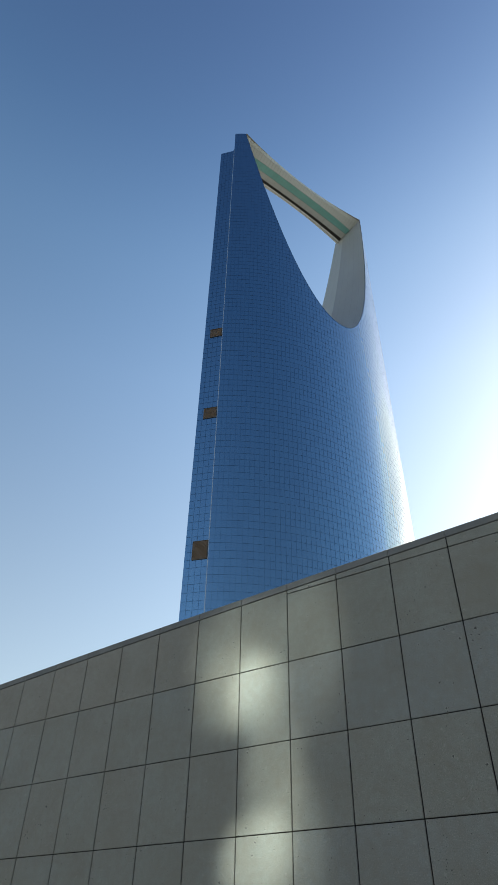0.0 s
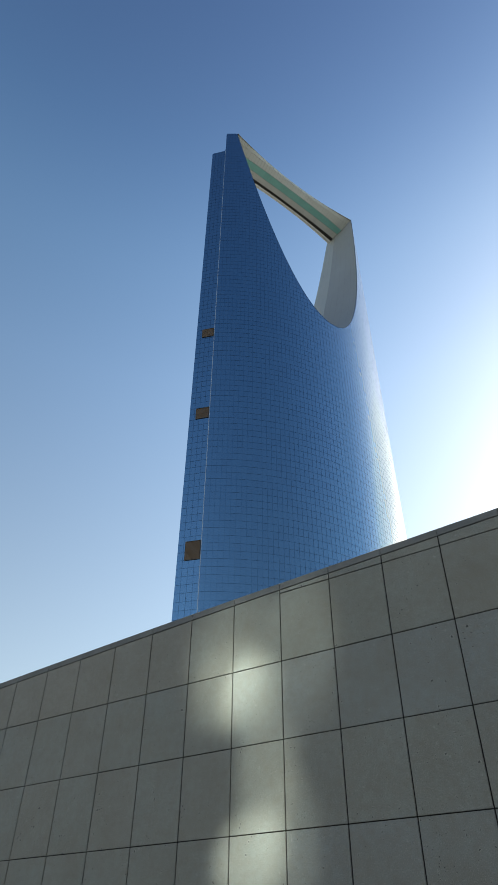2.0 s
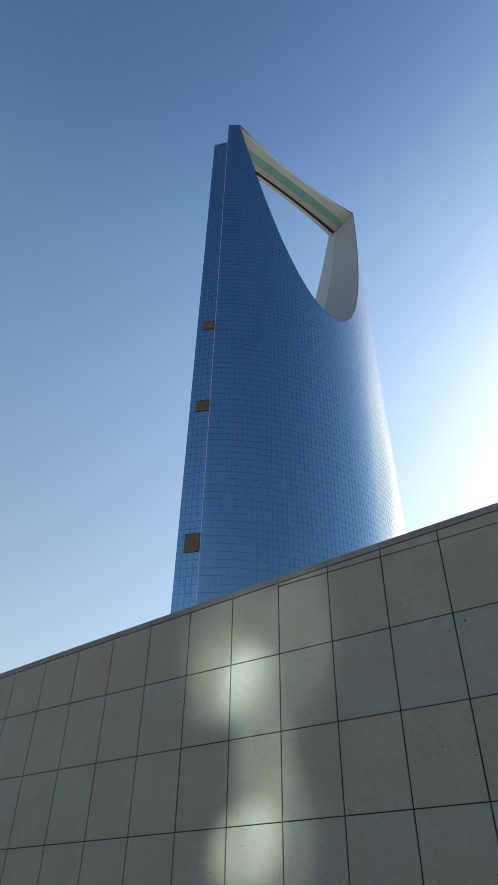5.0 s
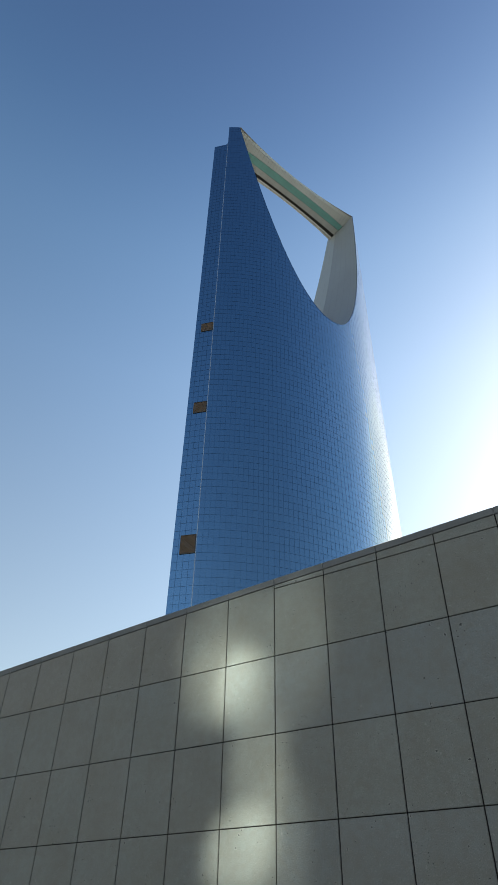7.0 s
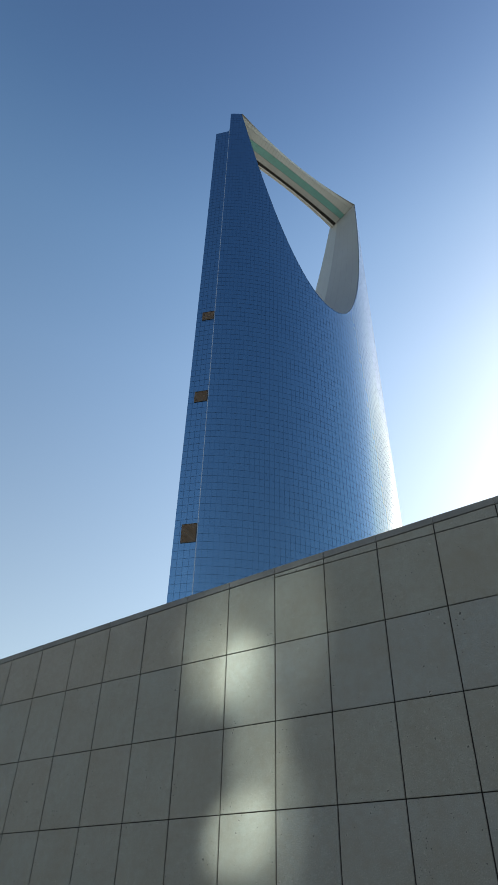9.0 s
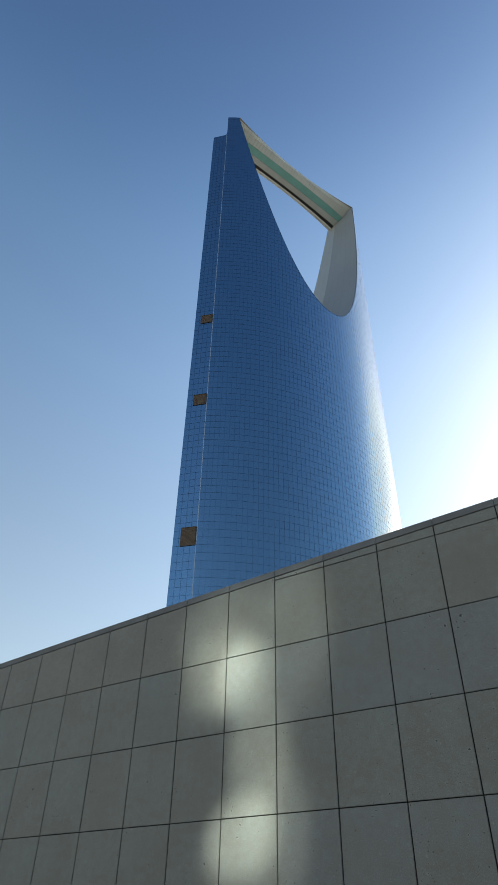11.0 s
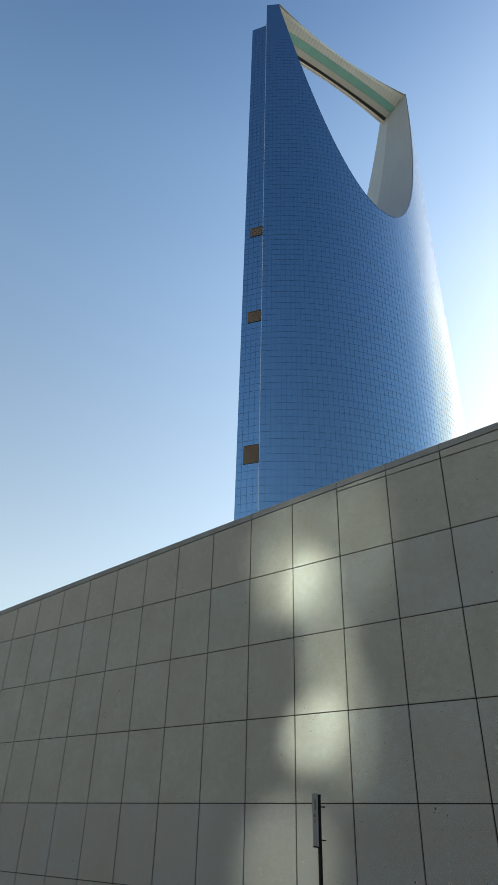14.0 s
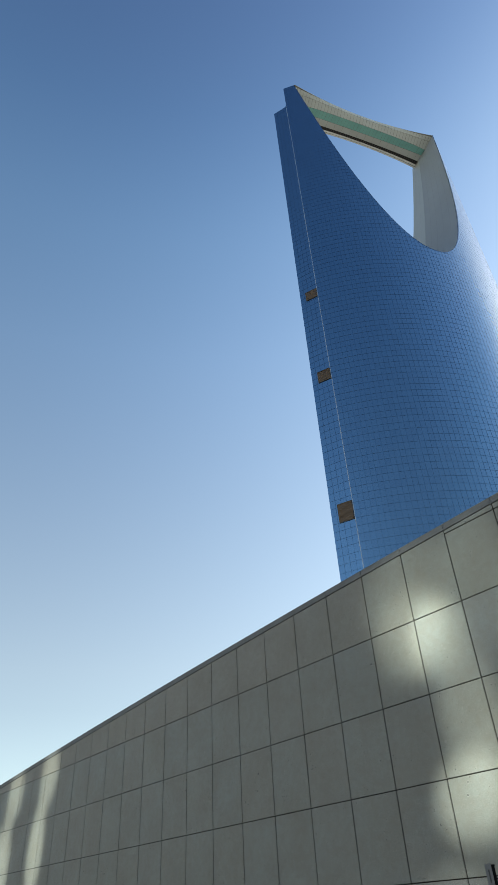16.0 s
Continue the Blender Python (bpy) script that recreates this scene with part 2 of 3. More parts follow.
CONCRETE = cast_concrete()
STEEL = coating("dark_steel", (0.008, 0.008, 0.008), 0.7, 0.0, 0.1, 8.0, 0.2)
PLATE = coating("grey_sign_back", (0.24, 0.24, 0.25), 0.5, 0.3, 0.08, 12.0)
INK = coating("sign_ink", (0.06, 0.06, 0.065), 0.6, 0.0, 0.05, 12.0)
PAVING = coating("paving", (0.36, 0.32, 0.26), 0.85, 0.0, 0.15, 0.02)
ASPHALT = coating("asphalt", (0.055, 0.053, 0.050), 0.9, 0.0, 0.2, 0.9)
PANE = coating("opposite_glass", (0.30, 0.36, 0.40), 0.08, 1.0, 0.04, 0.5)
PLASTER = coating("opposite_plaster", (0.385, 0.405, 0.43), 0.8, 0.0, 0.1, 0.4)


# ---- mesh helpers ----
def part(name, bm, mat, parent=None, label=""):
    """Links a bmesh, or a mesh, as one object under its thing."""
    if isinstance(bm, bmesh.types.BMesh):
        me = bpy.data.meshes.new(name)
        bm.to_mesh(me)
        bm.free()
    else:
        me = bm
    if mat and not me.materials:
        me.materials.append(mat)
    ob = new(name, me)
    ob.parent = parent
    return tagged(ob, label) if label else ob


def sheet(name, verts, faces, smooth=False):
    me = bpy.data.meshes.new(name)
    me.from_pydata([tuple(v) for v in verts], [], faces)
    me.update()
    if smooth:
        me.polygons.foreach_set("use_smooth", [True] * len(me.polygons))
    return me


def box(x0, x1, y0, y1, z0, z1, bevel=0.0, segments=1):
    bm = bmesh.new()
    bmesh.ops.create_cube(bm, size=1.0)
    bmesh.ops.scale(bm, vec=(x1 - x0, y1 - y0, z1 - z0), verts=bm.verts)
    bmesh.ops.translate(bm, vec=((x0 + x1) / 2, (y0 + y1) / 2, (z0 + z1) / 2), verts=bm.verts)
    if bevel:
        bmesh.ops.bevel(bm, geom=list(bm.edges), offset=bevel, segments=segments, affect="EDGES", profile=0.6)
    return bm


def rod(p, q, r, sides=10):
    p, q = Vector(p), Vector(q)
    bm = bmesh.new()
    bmesh.ops.create_cone(bm, cap_ends=True, segments=sides, radius1=r, radius2=r, depth=(q - p).length)
    turn = (q - p).to_track_quat("Z", "Y").to_matrix().to_4x4()
    bmesh.ops.transform(bm, matrix=Matrix.Translation((p + q) / 2) @ turn, verts=bm.verts)
    return bm


def empty(name, m, label, category, group=""):
    return tagged(place(new(name), m), label, category, group)


def place(ob, m):
    ob.matrix_world = m
    return ob


# ---- ground and closing structure ----
bm = bmesh.new()
bmesh.ops.create_grid(bm, x_segments=40, y_segments=40, size=2500)
tagged(part("ground", bm, PAVING), "pale dusty paved ground reaching to the horizon", "ground", kind="structure")

# unseen near ground, added dark so little light bounces up the wall
tagged(part("pavement", box(-75, 65, -FRONT - 0.1, -0.0, -0.25, 0.012), ASPHALT), "unseen dark asphalt slab added in front of the wall to cut ground bounce", "pavement", kind="structure")

# unseen plain facade added across the street, behind the camera, to cut low sky and bounce sun onto the wall; the glint
# lamps sit at its tall panes
facade = tagged(part("wall_south", box(-60, 60, -FRONT - 2, -FRONT, 0, 20.5), PLASTER), "unseen plain plastered facade added across the street, with tall mirror panes", "wall", kind="structure")
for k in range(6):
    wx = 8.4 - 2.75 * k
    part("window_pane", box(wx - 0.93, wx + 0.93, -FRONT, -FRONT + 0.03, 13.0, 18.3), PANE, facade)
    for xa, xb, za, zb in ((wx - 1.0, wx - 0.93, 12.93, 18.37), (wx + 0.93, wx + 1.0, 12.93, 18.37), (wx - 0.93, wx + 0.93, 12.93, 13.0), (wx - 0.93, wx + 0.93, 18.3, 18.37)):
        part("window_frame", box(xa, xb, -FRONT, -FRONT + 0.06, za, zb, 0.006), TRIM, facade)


# ---- stone boundary wall ----
def crest(i):
    """Height of the wall's sloping top at column i."""
    return 5.62 + 0.0305 * i - 0.0006 * i * i


COPE = 0.098
I0, I1 = -38, 12
vs, fs = [], []
for k, i in enumerate(range(I0, I1 + 1)):
    t = crest(i) - 0.03
    vs += [(i * TW, 0.012, -0.3), (i * TW, 0.012, t), (i * TW, 0.40, t), (i * TW, 0.40, -0.3)]
    if k:
        a = 4 * (k - 1)
        fs += [(a + j, a + 4 + j, a + 4 + (j + 1) % 4, a + (j + 1) % 4) for j in range(4)]
fs += [(0, 1, 2, 3), (4 * (I1 - I0) + 3, 4 * (I1 - I0) + 2, 4 * (I1 - I0) + 1, 4 * (I1 - I0))]
stone_wall = tagged(part("wall_north", sheet("wall_core", vs, fs), MORTAR),
                    "tall grey cast-stone tiled wall with sloping top, in shade", "wall", kind="structure")


for name, xa, xb, h in (("wall_north_east", I1 * TW + 0.01, 70, 5.6), ("wall_north_west", -90, I0 * TW - 0.01, 3.3)):
    tagged(part(name, box(xa, xb, 0.0, 0.4, -0.3, h), STONE), "grey cast-stone wall running on beyond the tiles", "wall", kind="structure")


def slab(x0, x1, zb0, zb1, zt0, zt1, y0, y1, ch):
    """A tile whose top and bottom may slope, with chamfered front edges."""
    v = [(x0, y1, zb0), (x1, y1, zb1), (x1, y1, zt1), (x0, y1, zt0),
         (x0, y0 + ch, zb0), (x1, y0 + ch, zb1), (x1, y0 + ch, zt1), (x0, y0 + ch, zt0),
         (x0 + ch, y0, zb0 + ch), (x1 - ch, y0, zb1 + ch), (x1 - ch, y0, zt1 - ch), (x0 + ch, y0, zt0 - ch)]
    f = [(0, 1, 2, 3)]
    for a in (0, 4):
        f += [(a + j, a + 4 + j, a + 4 + (j + 1) % 4, a + (j + 1) % 4) for j in range(4)]
    f.append((11, 10, 9, 8))
    return v, f


# ---- tower: local s along its length, q towards the street, z up ----
A = Vector((0.310, 0.951)).normalized()
N = Vector((A.y, -A.x))
MID = (-67.5, 137.35)
TOWER = Matrix(((-A.x, N.x, 0, MID[0]), (-A.y, N.y, 0, MID[1]), (0, 0, 1, 0), (0, 0, 0, 1)))
R, QC, QM, TOP = 63.4, 11.5 - 63.4, -9.0, 302.0
HALF = math.asin(40.7 / R)          # half the angle of the curved face
S_TIP, Z_LOW = 36.5, 181.5
STRIP_TOP = 285.6
COLS, ROWS_N = 64, 138
PH = TOP / ROWS_N
tower = empty("skyscraper", TOWER, "tall blue mirror-glass skyscraper with a large arched opening at its top", "skyscraper")


def L(s, q, z):
    return (-s, q, z)


def rim(s):
    """Height of the glass face at s: the lower edge of the opening, or the top of a horn."""
    u = abs(s + 0.3) / S_TIP
    return min(TOP, Z_LOW + (TOP - Z_LOW) * u ** 2.15)


def face(th, out=0.0):
    return (R + out) * math.sin(th), QC + (R + out) * math.cos(th)


# backing of both curved faces, which shows in the joints
for side in (1, -1):
    vs, fs = [], []
    STEPS = 160
    for k in range(STEPS + 1):
        half = HALF if side > 0 else math.asin(40.0 / R)
        s, q = face(-half + 2 * half * k / STEPS, -0.02)
        q = q if side > 0 else 2 * QM - q
        top = rim(s) if side > 0 or abs(s) < S_TIP else STRIP_TOP
        vs += [L(s, q, 0), L(s, q, top)]
        if k:
            a = 2 * k - 2
            fs.append((a, a + 1, a + 3, a + 2) if side > 0 else (a, a + 2, a + 3, a + 1))
    part("facade_backing" if side > 0 else "rear_facade", sheet("facade", vs, fs, True), JOINT if side > 0 else GLASS, tower)

# panes of the front face
GAP, PROUD = 0.052, 0.03
DTH = 2 * HALF / COLS
single = set((c, r) for c in range(0, 36) for r in range(30, 38))
vs, fs = [], []
for c in range(COLS):
    t0, t1 = -HALF + c * DTH, -HALF + (c + 1) * DTH
    g = GAP / R
    s0, q0 = face(t0 + g)
    s1, q1 = face(t1 - g)
    m = (t0 + t1) / 2
    ox, oy = PROUD * math.sin(m), PROUD * math.cos(m)
    r0, r1 = rim(s0), rim(s1)
    for r in range(ROWS_N):
        if (c, r) in single:
            continue
        za, zb = r * PH + GAP, (r + 1) * PH - GAP
        if za >= min(r0, r1) - 0.02:
            if za >= max(r0, r1) - 0.02:
                break
        b0, b1 = min(za, r0), min(za, r1)
        z0, z1 = min(zb, r0), min(zb, r1)
        a = len(vs)
        vs += [L(s0, q0, b0), L(s1, q1, b1), L(s1, q1, z1), L(s0, q0, z0),
               L(s0 + ox, q0 + oy, b0), L(s1 + ox, q1 + oy, b1), L(s1 + ox, q1 + oy, z1), L(s0 + ox, q0 + oy, z0)]
        fs += [(a + 4, a + 7, a + 6, a + 5)] + [(a + j, a + 4 + j, a + 4 + (j + 1) % 4, a + (j + 1) % 4) for j in range(4)]
tagged(part("glass_panes", sheet("glass_panes", vs, fs), GLASS, tower), kind="stuff")

# the nearest panes, one by one
hw = R * math.sin(DTH / 2 - GAP / R)
cz = PH / 2 - GAP
pv = [(x, y, z) for y in (0.0, PROUD) for x, z in ((-hw, -cz), (hw, -cz), (hw, cz), (-hw, cz))]
pf = [(4, 5, 6, 7)] + [(j, (j + 1) % 4, 4 + (j + 1) % 4, 4 + j) for j in range(4)]
pane_mesh = sheet("glass_pane", pv, [tuple(reversed(f)) for f in pf])
pane_mesh.materials.append(GLASS_PIECE)
for c, r in sorted(single):
    th = -HALF + (c + 0.5) * DTH
    rad = R * math.cos(DTH / 2)
    ob = part("glass_pane", pane_mesh, None, tower)
    ob.matrix_basis = Matrix.Translation(L(rad * math.sin(th), QC + rad * math.cos(th), (r + 0.5) * PH)) @ pose(0, 0, 0, 0, 0, math.degrees(th))

# narrow end strips: from the end of the curved face to the nose
for end in (-1, 1):
    for side in (1, -1):
        def E(u, z, out=0.0):
            a0, b0, a1 = (40.72, -3.35, 44.5) if side > 0 else (40.0, -2.75, 43.0)
            s = a0 + (a1 - a0) * u
            q = b0 + (-8.1 - b0) * u
            nx, ny = 0.783 * out, 0.623 * out
            s, q = s + nx, q + ny
            return L(end * s, q if side > 0 else 2 * QM - q, z)
        flip = end * side < 0
        vs = [E(0, 0), E(1, 0), E(1, STRIP_TOP), E(0, STRIP_TOP)]
        part("end_strip_backing", sheet("strip", vs, [(0, 1, 2, 3) if flip else (3, 2, 1, 0)]), JOINT, tower)
        vs, fs = [], []
        for c in range(4):
            for r in range(int(STRIP_TOP / PH) + 1):
                u0, u1 = c / 4 + 0.009, (c + 1) / 4 - 0.009
                z0, z1 = r * PH + GAP, min((r + 1) * PH, STRIP_TOP) - GAP
                a = len(vs)
                vs += [E(u0, z0, 0.05), E(u1, z0, 0.05), E(u1, z1, 0.05), E(u0, z1, 0.05)]
                fs.append((a, a + 1, a + 2, a + 3) if flip else (a + 3, a + 2, a + 1, a))
        tagged(part("end_strip_panes", sheet("strip_panes", vs, fs), GLASS, tower), kind="stuff")
        # pale trim along the joint between curved face and strip
        s, q = (end * 40.78, -3.3) if side > 0 else (end * 40.0, 2 * QM + 2.8)
        part("corner_trim", box(-s - 0.07, -s + 0.07, q - 0.07, q + 0.07, 0, STRIP_TOP + 0.2), TRIM, tower, "pale vertical metal trim")
        # dark louvred plant openings
        if side > 0 and end < 0:
            for z0, z1 in ((78.8, 83.85), (125.0, 128.8), (160.5, 164.1)):
                vs = [E(0.04, z0, 0.10), E(0.67, z0, 0.10), E(0.67, z1, 0.10), E(0.04, z1, 0.10)]
                back = part("louvre", sheet("louvre", vs, [(0, 1, 2, 3)]), LOUVRE, tower, "square brown louvred opening")
                for j in range(14):
                    u = 0.05 + 0.60 * j / 13
                    vs = [E(u, z0, 0.10), E(u + 0.02, z0, 0.24), E(u + 0.02, z1, 0.24), E(u, z1, 0.10)]
                    part("slat", sheet("slat", vs, [(0, 1, 2, 3)]), LOUVRE, back)
                for ua, ub, za, zb in ((0.03, 0.68, z1, z1 + 0.09), (0.03, 0.68, z0 - 0.09, z0), (0.03, 0.04, z0, z1), (0.67, 0.68, z0, z1)):
                    vs = [E(ua, za, 0.26), E(ub, za, 0.26), E(ub, zb, 0.26), E(ua, zb, 0.26),
                          E(ua, za, 0.05), E(ub, za, 0.05), E(ub, zb, 0.05), E(ua, zb, 0.05)]
                    fs = [(0, 1, 2, 3)] + [(j, 4 + j, 4 + (j + 1) % 4, (j + 1) % 4) for j in range(4)]
                    part("louvre_frame", sheet("louvre_frame", vs, fs), LOUVRE_FRAME, back)
    # notched end of the horn above the strips, and flat caps
    notch = [(40.66, -3.35), (36.9, QM), (36.5, 2 * QM)]
    vs = [L(end * u, q, z) for u, q in notch for z in (STRIP_TOP - 2, TOP)]
    part("horn_end", sheet("horn_end", vs, [(0, 1, 3, 2), (2, 3, 5, 4)]), GLASS, tower)
    vs = [L(end * 40.72, -3.35, STRIP_TOP), L(end * 44.5, -8.1, STRIP_TOP), L(end * 43.0, 2 * QM + 8.1, STRIP_TOP), L(end * 40.0, 2 * QM + 2.75, STRIP_TOP)]
    part("strip_cap", sheet("strip_cap", vs, [(0, 1, 2, 3)]), INNER, tower)
    vs = [L(end * u, q, z) for u, q in ((44.5, -8.1), (43.0, 2 * QM + 8.1)) for z in (0, STRIP_TOP)]
    part("nose_strip", sheet("nose_strip", vs, [(0, 1, 3, 2)]), GLASS, tower)
    vs = [L(end * 40.7, -3.3, TOP), L(end * 36.4, 0, TOP), L(end * 36.4, 2 * QM, TOP), L(end * 36.9, QM, TOP)]
    part("horn_cap", sheet("horn_cap", vs, [(0, 1, 2, 3)]), INNER, tower)


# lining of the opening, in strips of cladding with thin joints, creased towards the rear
def lining(s, f, lift=0.0):
    q = QC + math.sqrt(R * R - s * s)
    q1 = 2 * QM - q
    ds = 0.05
    slope = (rim(s + ds) - rim(s - ds)) / (2 * ds)
    k = 1 / math.hypot(1, slope)
    crease = max(0.0, 1 - abs(f - 0.6) / 0.4) if f > 0.6 else f / 0.6
    d = lift + 1.2 * crease
    return L(s - slope * k * d, q + (q1 - q) * f, rim(s) + k * d)


vs, fs = [], []
SS = [S_TIP * math.sin(math.pi / 2 * k / 40) * (1 - 1e-4) - 0.3 for k in range(-40, 41)]
FF = [0.0, 0.3, 0.6, 0.8, 1.0]
for k, s in enumerate(SS):
    vs += [lining(s, f) for f in FF]
    if k:
        a, b = 5 * (k - 1), 5 * k
        fs += [(a + j, a + j + 1, b + j + 1, b + j) for j in range(4)]
part("opening_lining_backing", sheet("lining", vs, fs), LINING_JOINT, tower)
# the rear band's extra light comes from its lighter cladding colour
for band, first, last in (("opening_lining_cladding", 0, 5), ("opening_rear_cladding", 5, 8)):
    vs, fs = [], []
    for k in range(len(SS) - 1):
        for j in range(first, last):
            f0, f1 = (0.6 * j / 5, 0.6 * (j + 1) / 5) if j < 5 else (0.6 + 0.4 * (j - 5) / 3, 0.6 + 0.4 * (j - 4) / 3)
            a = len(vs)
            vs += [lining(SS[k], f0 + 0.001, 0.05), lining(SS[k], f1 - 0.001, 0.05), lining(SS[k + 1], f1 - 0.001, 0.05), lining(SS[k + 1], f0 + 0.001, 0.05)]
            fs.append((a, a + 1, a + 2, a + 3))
    tagged(part(band, sheet(band, vs, fs), INNER if first == 0 else INNER_REAR_LIT, tower, "pale grey cladding of the opening"), kind="stuff")

# dark edge bead along the rim of the opening
vs, fs = [], []
for k, s in enumerate(SS):
    q = QC + math.sqrt(R * R - s * s)
    p0, p1 = L(s, q + 0.08, rim(s) - 0.16), L(s, q + 0.08, rim(s) + 0.04)
    p2 = lining(s, 0.012, 0.07)
    vs += [p0, p1, p2]
    if k:
        a, b = 3 * (k - 1), 3 * k
        fs += [(a, a + 1, b + 1, b), (a + 1, a + 2, b + 2, b + 1)]
part("rim_bead", sheet("rim_bead", vs, fs), JOINT, tower)

# ---- sky bridge across the horns ----
SB = 36.45


def waist(s):
    return 2.8 * (1 - (s / S_TIP) ** 2)


def across(s, f, z):
    """A point of the bridge's section: f from the street edge (0) to the rear edge (1); a pair gives f at mid-span and at the ends."""
    if isinstance(f, tuple):
        f = f[0] + (f[1] - f[0]) * (s / S_TIP) ** 2
    q0 = -waist(s)
    q1 = -16.2 + 2.2 * (1 - (s / S_TIP) ** 2)
    return L(s, q0 + (q1 - q0) * f, z)


def loft(name, path, mat, segs=36, inset=0.0, label="", stuff=False):
    """A band that runs along the bridge; path: its section as (f, z); with an inset it is laid in panels."""
    vs, fs = [], []
    if inset:
        for k in range(segs):
            s0, s1 = -SB + 2 * SB * k / segs + inset, -SB + 2 * SB * (k + 1) / segs - inset
            for (fa, za), (fb, zb) in zip(path, path[1:]):
                a = len(vs)
                vs += [across(s0, fa, za), across(s0, fb, zb), across(s1, fb, zb), across(s1, fa, za)]
                fs.append((a, a + 1, a + 2, a + 3))
    else:
        w = len(path)
        for k in range(segs + 1):
            s = -SB + 2 * SB * k / segs
            vs += [across(s, f, z) for f, z in path]
            if k:
                a, b = w * (k - 1), w * k
                fs += [(a + j, a + j + 1, b + j + 1, b + j) for j in range(w - 1)]
    ob = part(name, sheet(name, vs, fs), mat, tower, label)
    if stuff:
        tagged(ob, kind="stuff")
    return ob


ZB = 298.6
FOLD, BAND_A, BAND_B = (0.02, 0.16), (0.205, 0.39), (0.52, 0.565)


def beside(f, d):
    return tuple(v + d for v in f)


loft("bridge_shell", [(0.0, 301.95), (beside(FOLD, 0.004), 300.75), (BAND_A, ZB + 0.12), (0.97, ZB + 0.12), (1.0, 301.9), (0.012, 301.9)], SHELL, 44)
loft("bridge_fascia", [(-0.003, 302.03), (FOLD, 300.6)], CREAM, 44, 0.045, "cream panelled fascia of the sky bridge", True)
loft("bridge_soffit", [(beside(FOLD, 0.006), 300.58), (beside(BAND_A, -0.006), ZB)], CREAM, 44, 0.055, "", True)
loft("bridge_glass_band", [(BAND_A, ZB), (beside(BAND_B, -0.003), ZB)], TEAL, 44, 0.03, "teal glazed band under the sky bridge", True)
loft("bridge_soffit", [(beside(BAND_B, 0.004), ZB), (0.765, ZB)], CREAM, 18, 0.03, "", True)
loft("bridge_groove", [(0.765, ZB - 0.02), (0.875, ZB - 0.02)], DARK, 36)
for k in range(60):
    # small hangers across the groove, which break it into dashes
    sk = -SB + 2 * SB * (k + 0.5) / 60
    vs = [across(sk + ds, f, ZB - z) for ds in (-0.07, 0.07) for f, z in ((0.775, 0.03), (0.865, 0.03), (0.865, 0.16), (0.775, 0.16))]
    part("groove_hanger", sheet("hanger", vs, [(0, 1, 2, 3), (7, 6, 5, 4), (3, 2, 6, 7), (0, 4, 5, 1), (0, 3, 7, 4), (1, 5, 6, 2)]), LOUVRE_FRAME, tower)
loft("bridge_rear_edge", [(0.875, ZB - 0.1), (0.94, ZB - 0.1), (0.94, ZB + 0.05)], WHITE, 36)
loft("bridge_rear_lip", [(0.955, ZB), (1.005, ZB), (1.005, 302.0)], WHITE, 36)


# ---- sign post in front of the wall ----
def sign_post(m):
    root = empty("sign_post", m, "black steel post with a small grey sign plate", "sign post")
    part("post", rod((0, 0, 0), (0, 0, 1.82), 0.017, 14), STEEL, root)
    part("post_cap", rod((0, 0, 1.82), (0, 0, 1.832), 0.021, 14), STEEL, root)
    face_bm = box(-0.135, 0.135, -0.036, -0.030, 1.455, 1.84, 0.002)
    plate = part("sign_plate", face_bm, PLATE, root, "small grey sign plate")
    part("plate_rail", box(-0.137, 0.137, -0.039, -0.018, 1.447, 1.459), STEEL, plate)
    for z0, z1, x0, x1 in ((1.715, 1.80, 0.0, 0.05), (1.665, 1.685, -0.06, 0.03), (1.625, 1.65, -0.03, 0.02)):
        part("writing_bar", box(x0, x1, -0.0378, -0.0359, z0, z1), INK, plate)
    for z in (1.50, 1.74):
        part("bolt", rod((0.0, 0.0, z), (0.0, 0.052, z), 0.005, 8), STEEL, root)
    return root


sign_post(pose(1.345, -1.5, 0.012, 0, 0, -46))


# ---- concrete barrier blocks beside the wall ----
def barrier(m, seed):
    root = empty("concrete_block", m, "worn cream concrete barrier block with steel lifting loops", "concrete block", "row of concrete blocks")
    bm = bmesh.new()
    bmesh.ops.create_cube(bm, size=1.0)
    bmesh.ops.scale(bm, vec=(0.50, 1.22, 0.80), verts=bm.verts)
    bmesh.ops.translate(bm, vec=(0, 0, 0.40), verts=bm.verts)
    for v in bm.verts:
        if v.co.z > 0.5:
            v.co.x *= 0.86
            v.co.y *= 0.97
    bmesh.ops.bevel(bm, geom=list(bm.edges), offset=0.035, segments=2, affect="EDGES", profile=0.5)
    bmesh.ops.subdivide_edges(bm, edges=[e for e in bm.edges if e.calc_length() > 0.2], cuts=6, use_grid_fill=True)
    for v in bm.verts:
        d = noise.noise_vector(v.co * 4.0 + Vector((seed * 3.1, 0, 0)))
        v.co += d * (0.022 if v.co.z > 0.1 else 0.0)
    part("block", bm, CONCRETE, root)
    for y in (-0.475, 0.475):
        ring = []
        for k in range(9):
            a = math.pi * k / 8
            ring.append(Vector((0.008 * math.cos(a), y, 0.815 + 0.018 * math.sin(a))))
        pts = [Vector((0.010, y, 0.76))] + ring + [Vector((-0.010, y, 0.76))]
        cu = bpy.data.curves.new("loop", "CURVE")
        cu.dimensions, cu.bevel_depth, cu.bevel_resolution = "3D", 0.005, 2
        sp = cu.splines.new("POLY")
        sp.points.add(len(pts) - 1)
        for w, q in zip(sp.points, pts):
            w.co = (*q, 1)
        cu.materials.append(STEEL)
        ob = new("lifting_loop", cu)
        ob.parent = root
    return root


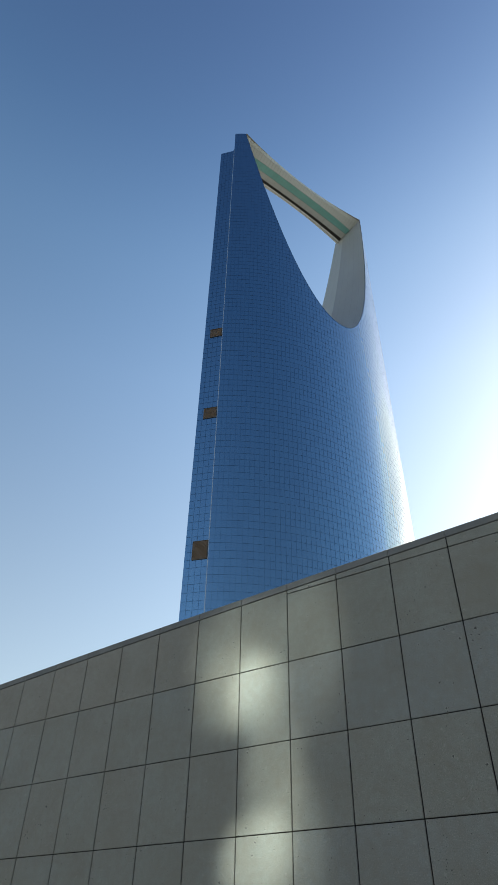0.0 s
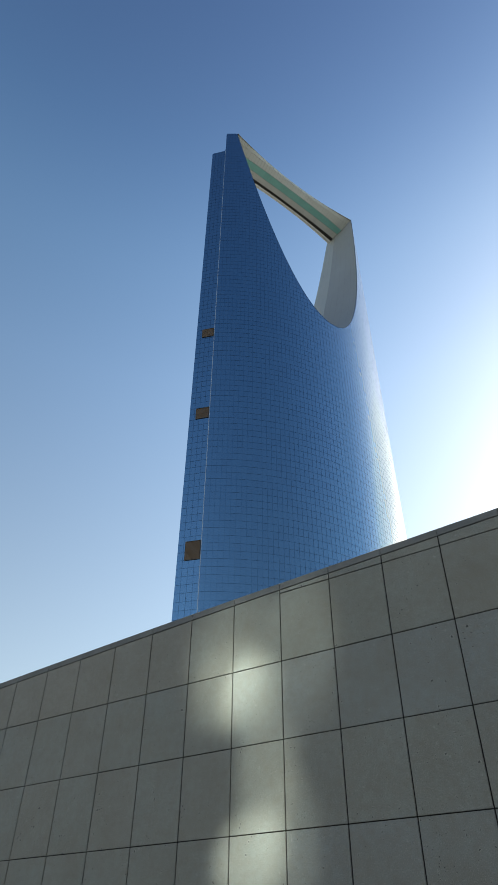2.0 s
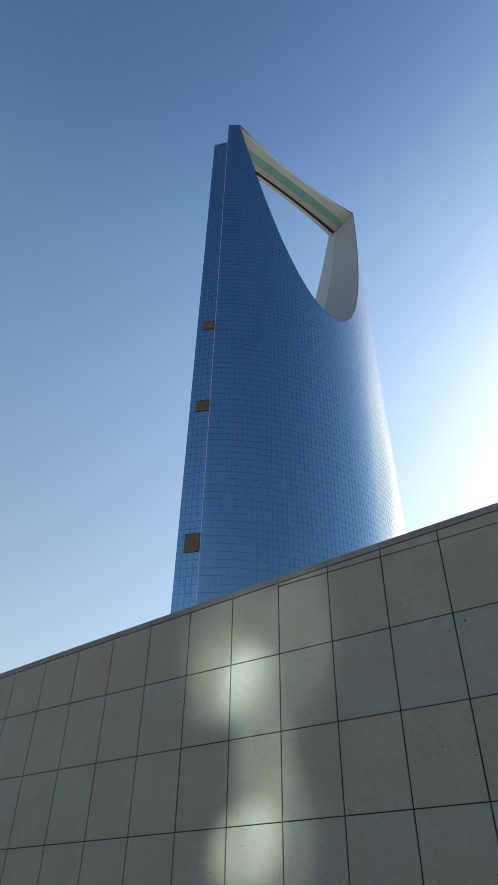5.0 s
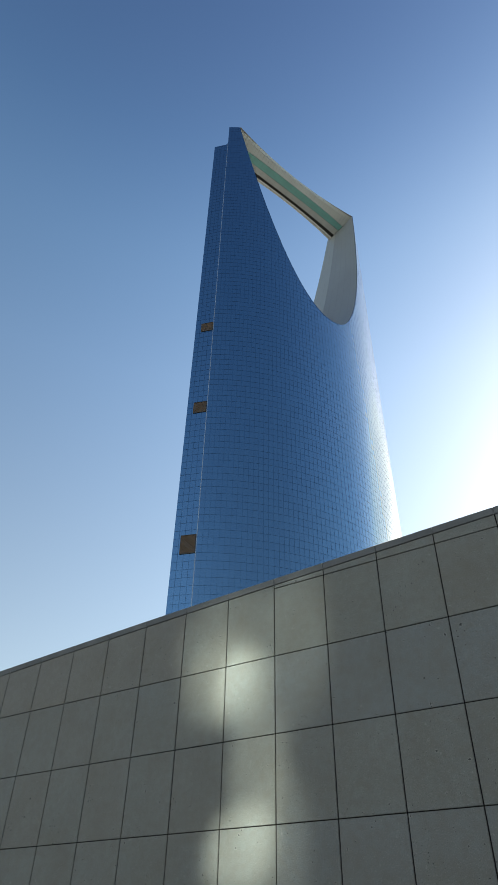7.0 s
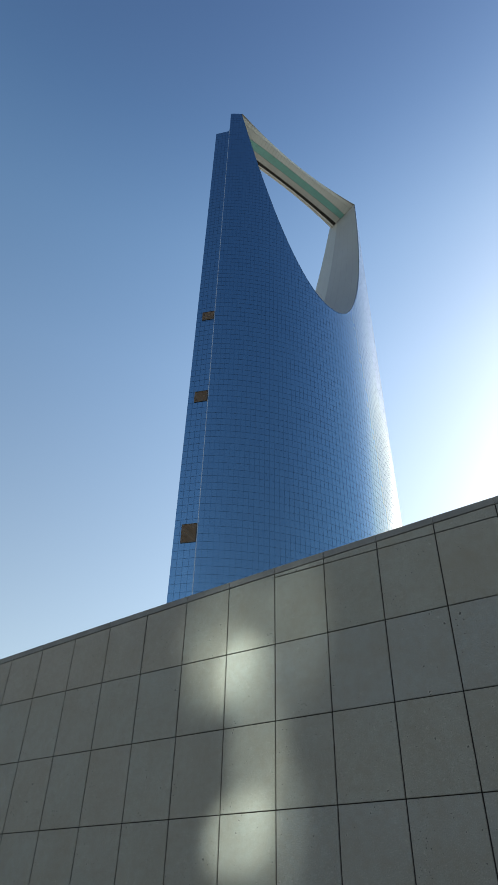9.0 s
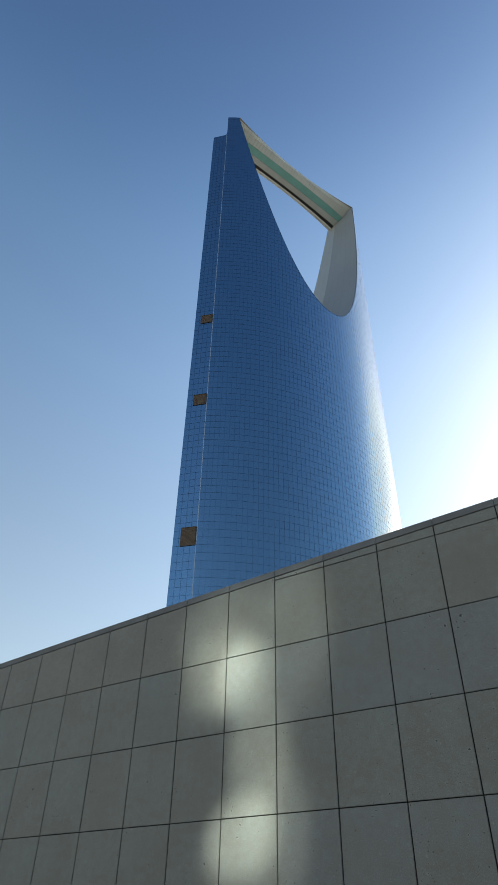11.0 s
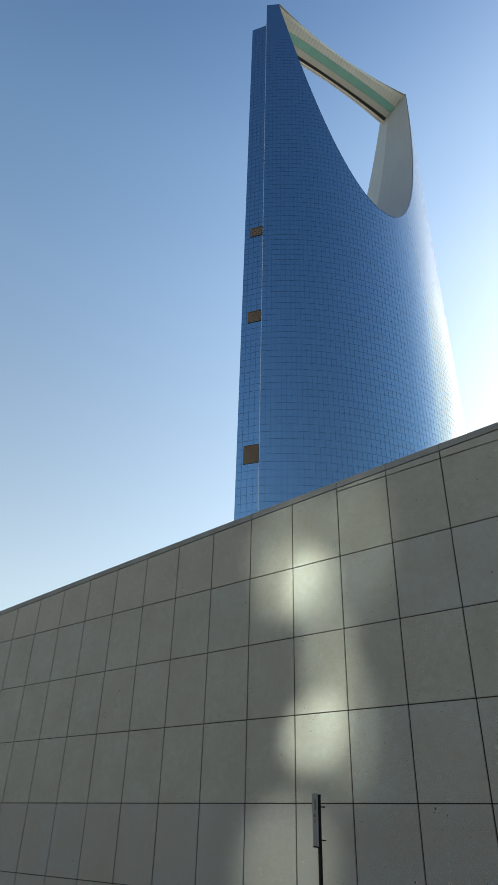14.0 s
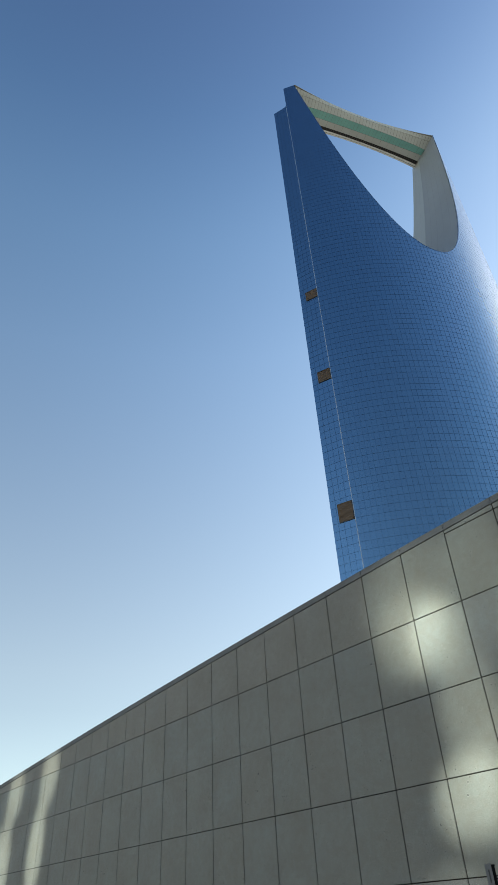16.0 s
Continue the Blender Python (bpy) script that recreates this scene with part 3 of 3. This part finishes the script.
BLOCKS = ((-2.20, -2.22, 45), (-1.99, -1.67, 47), (-2.02, -1.04, 43), (-1.67, -0.69, 46), (-0.78, -0.99, 44), (-0.46, -0.63, 45), (-0.48, -2.27, 48))
for k, (x, y, turn) in enumerate(BLOCKS):
    barrier(pose(x, y, 0.012, 0, 0, turn) @ Matrix.Diagonal((1, 1, 1 + 0.02 * math.sin(2.4 * k), 1)), k)

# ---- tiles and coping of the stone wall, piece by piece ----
def course_tint(i, r):
    """Tile tint by place: brownish in the top course, greenish in the middle; the bluish shade at the foot is painted
    in.
    """
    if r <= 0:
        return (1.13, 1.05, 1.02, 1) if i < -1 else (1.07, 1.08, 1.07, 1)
    # foot courses: shade put into the tile colour, darker and bluer
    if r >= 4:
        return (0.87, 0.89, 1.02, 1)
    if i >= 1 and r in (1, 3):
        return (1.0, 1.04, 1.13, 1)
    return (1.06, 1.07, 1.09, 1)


GX, GZ = 0.0077, 0.0056
rng = random.Random(4)
grid_mesh = {}
for i in range(I0, I1):
    x0, x1 = i * TW + GX, (i + 1) * TW - GX
    c0, c1 = crest(i) - COPE, crest(i + 1) - COPE
    for r in range(-1, 6):
        zt, zb = ZTOP - r * TH - GZ, max(ZTOP - (r + 1) * TH + GZ, 0.0)
        if r == -1 and i < 1:
            continue
        if r == 0 and i < 1:
            zt = 99.0
        t0, t1 = min(zt, c0 - GZ), min(zt, c1 - GZ)
        if min(t0, t1) - zb < 0.012:
            continue
        y = -0.0025 * rng.random()
        if t0 == zt and t1 == zt and r < 5:
            if "full" not in grid_mesh:
                v, f = slab(GX, TW - GX, -TH + GZ, -TH + GZ, -GZ, -GZ, 0.0, 0.03, 0.002)
                grid_mesh["full"] = sheet("stone_tile", v, [tuple(reversed(q)) for q in f])
                grid_mesh["full"].materials.append(STONE)
            ob = part("stone_tile", grid_mesh["full"], None, stone_wall)
            ob.location = (i * TW, y, ZTOP - r * TH)
        else:
            v, f = slab(0, x1 - x0, zb, zb, t0, t1, 0.0, 0.03, 0.002)
            ob = part("stone_tile", sheet("stone_tile", v, [tuple(reversed(q)) for q in f]), STONE, stone_wall)
            ob.location = (x0, y, 0)
        ob.color = course_tint(i, r)
    v, f = slab(0, x1 - x0 + 2 * GX - 0.004, c0 + 0.004, c1 + 0.004, crest(i), crest(i + 1), -0.004, 0.42, 0.006)
    ob = part("coping_stone", sheet("coping_stone", v, [tuple(reversed(q)) for q in f]), COPING, stone_wall)
    ob.location = (x0 - GX + 0.002, 0, 0)
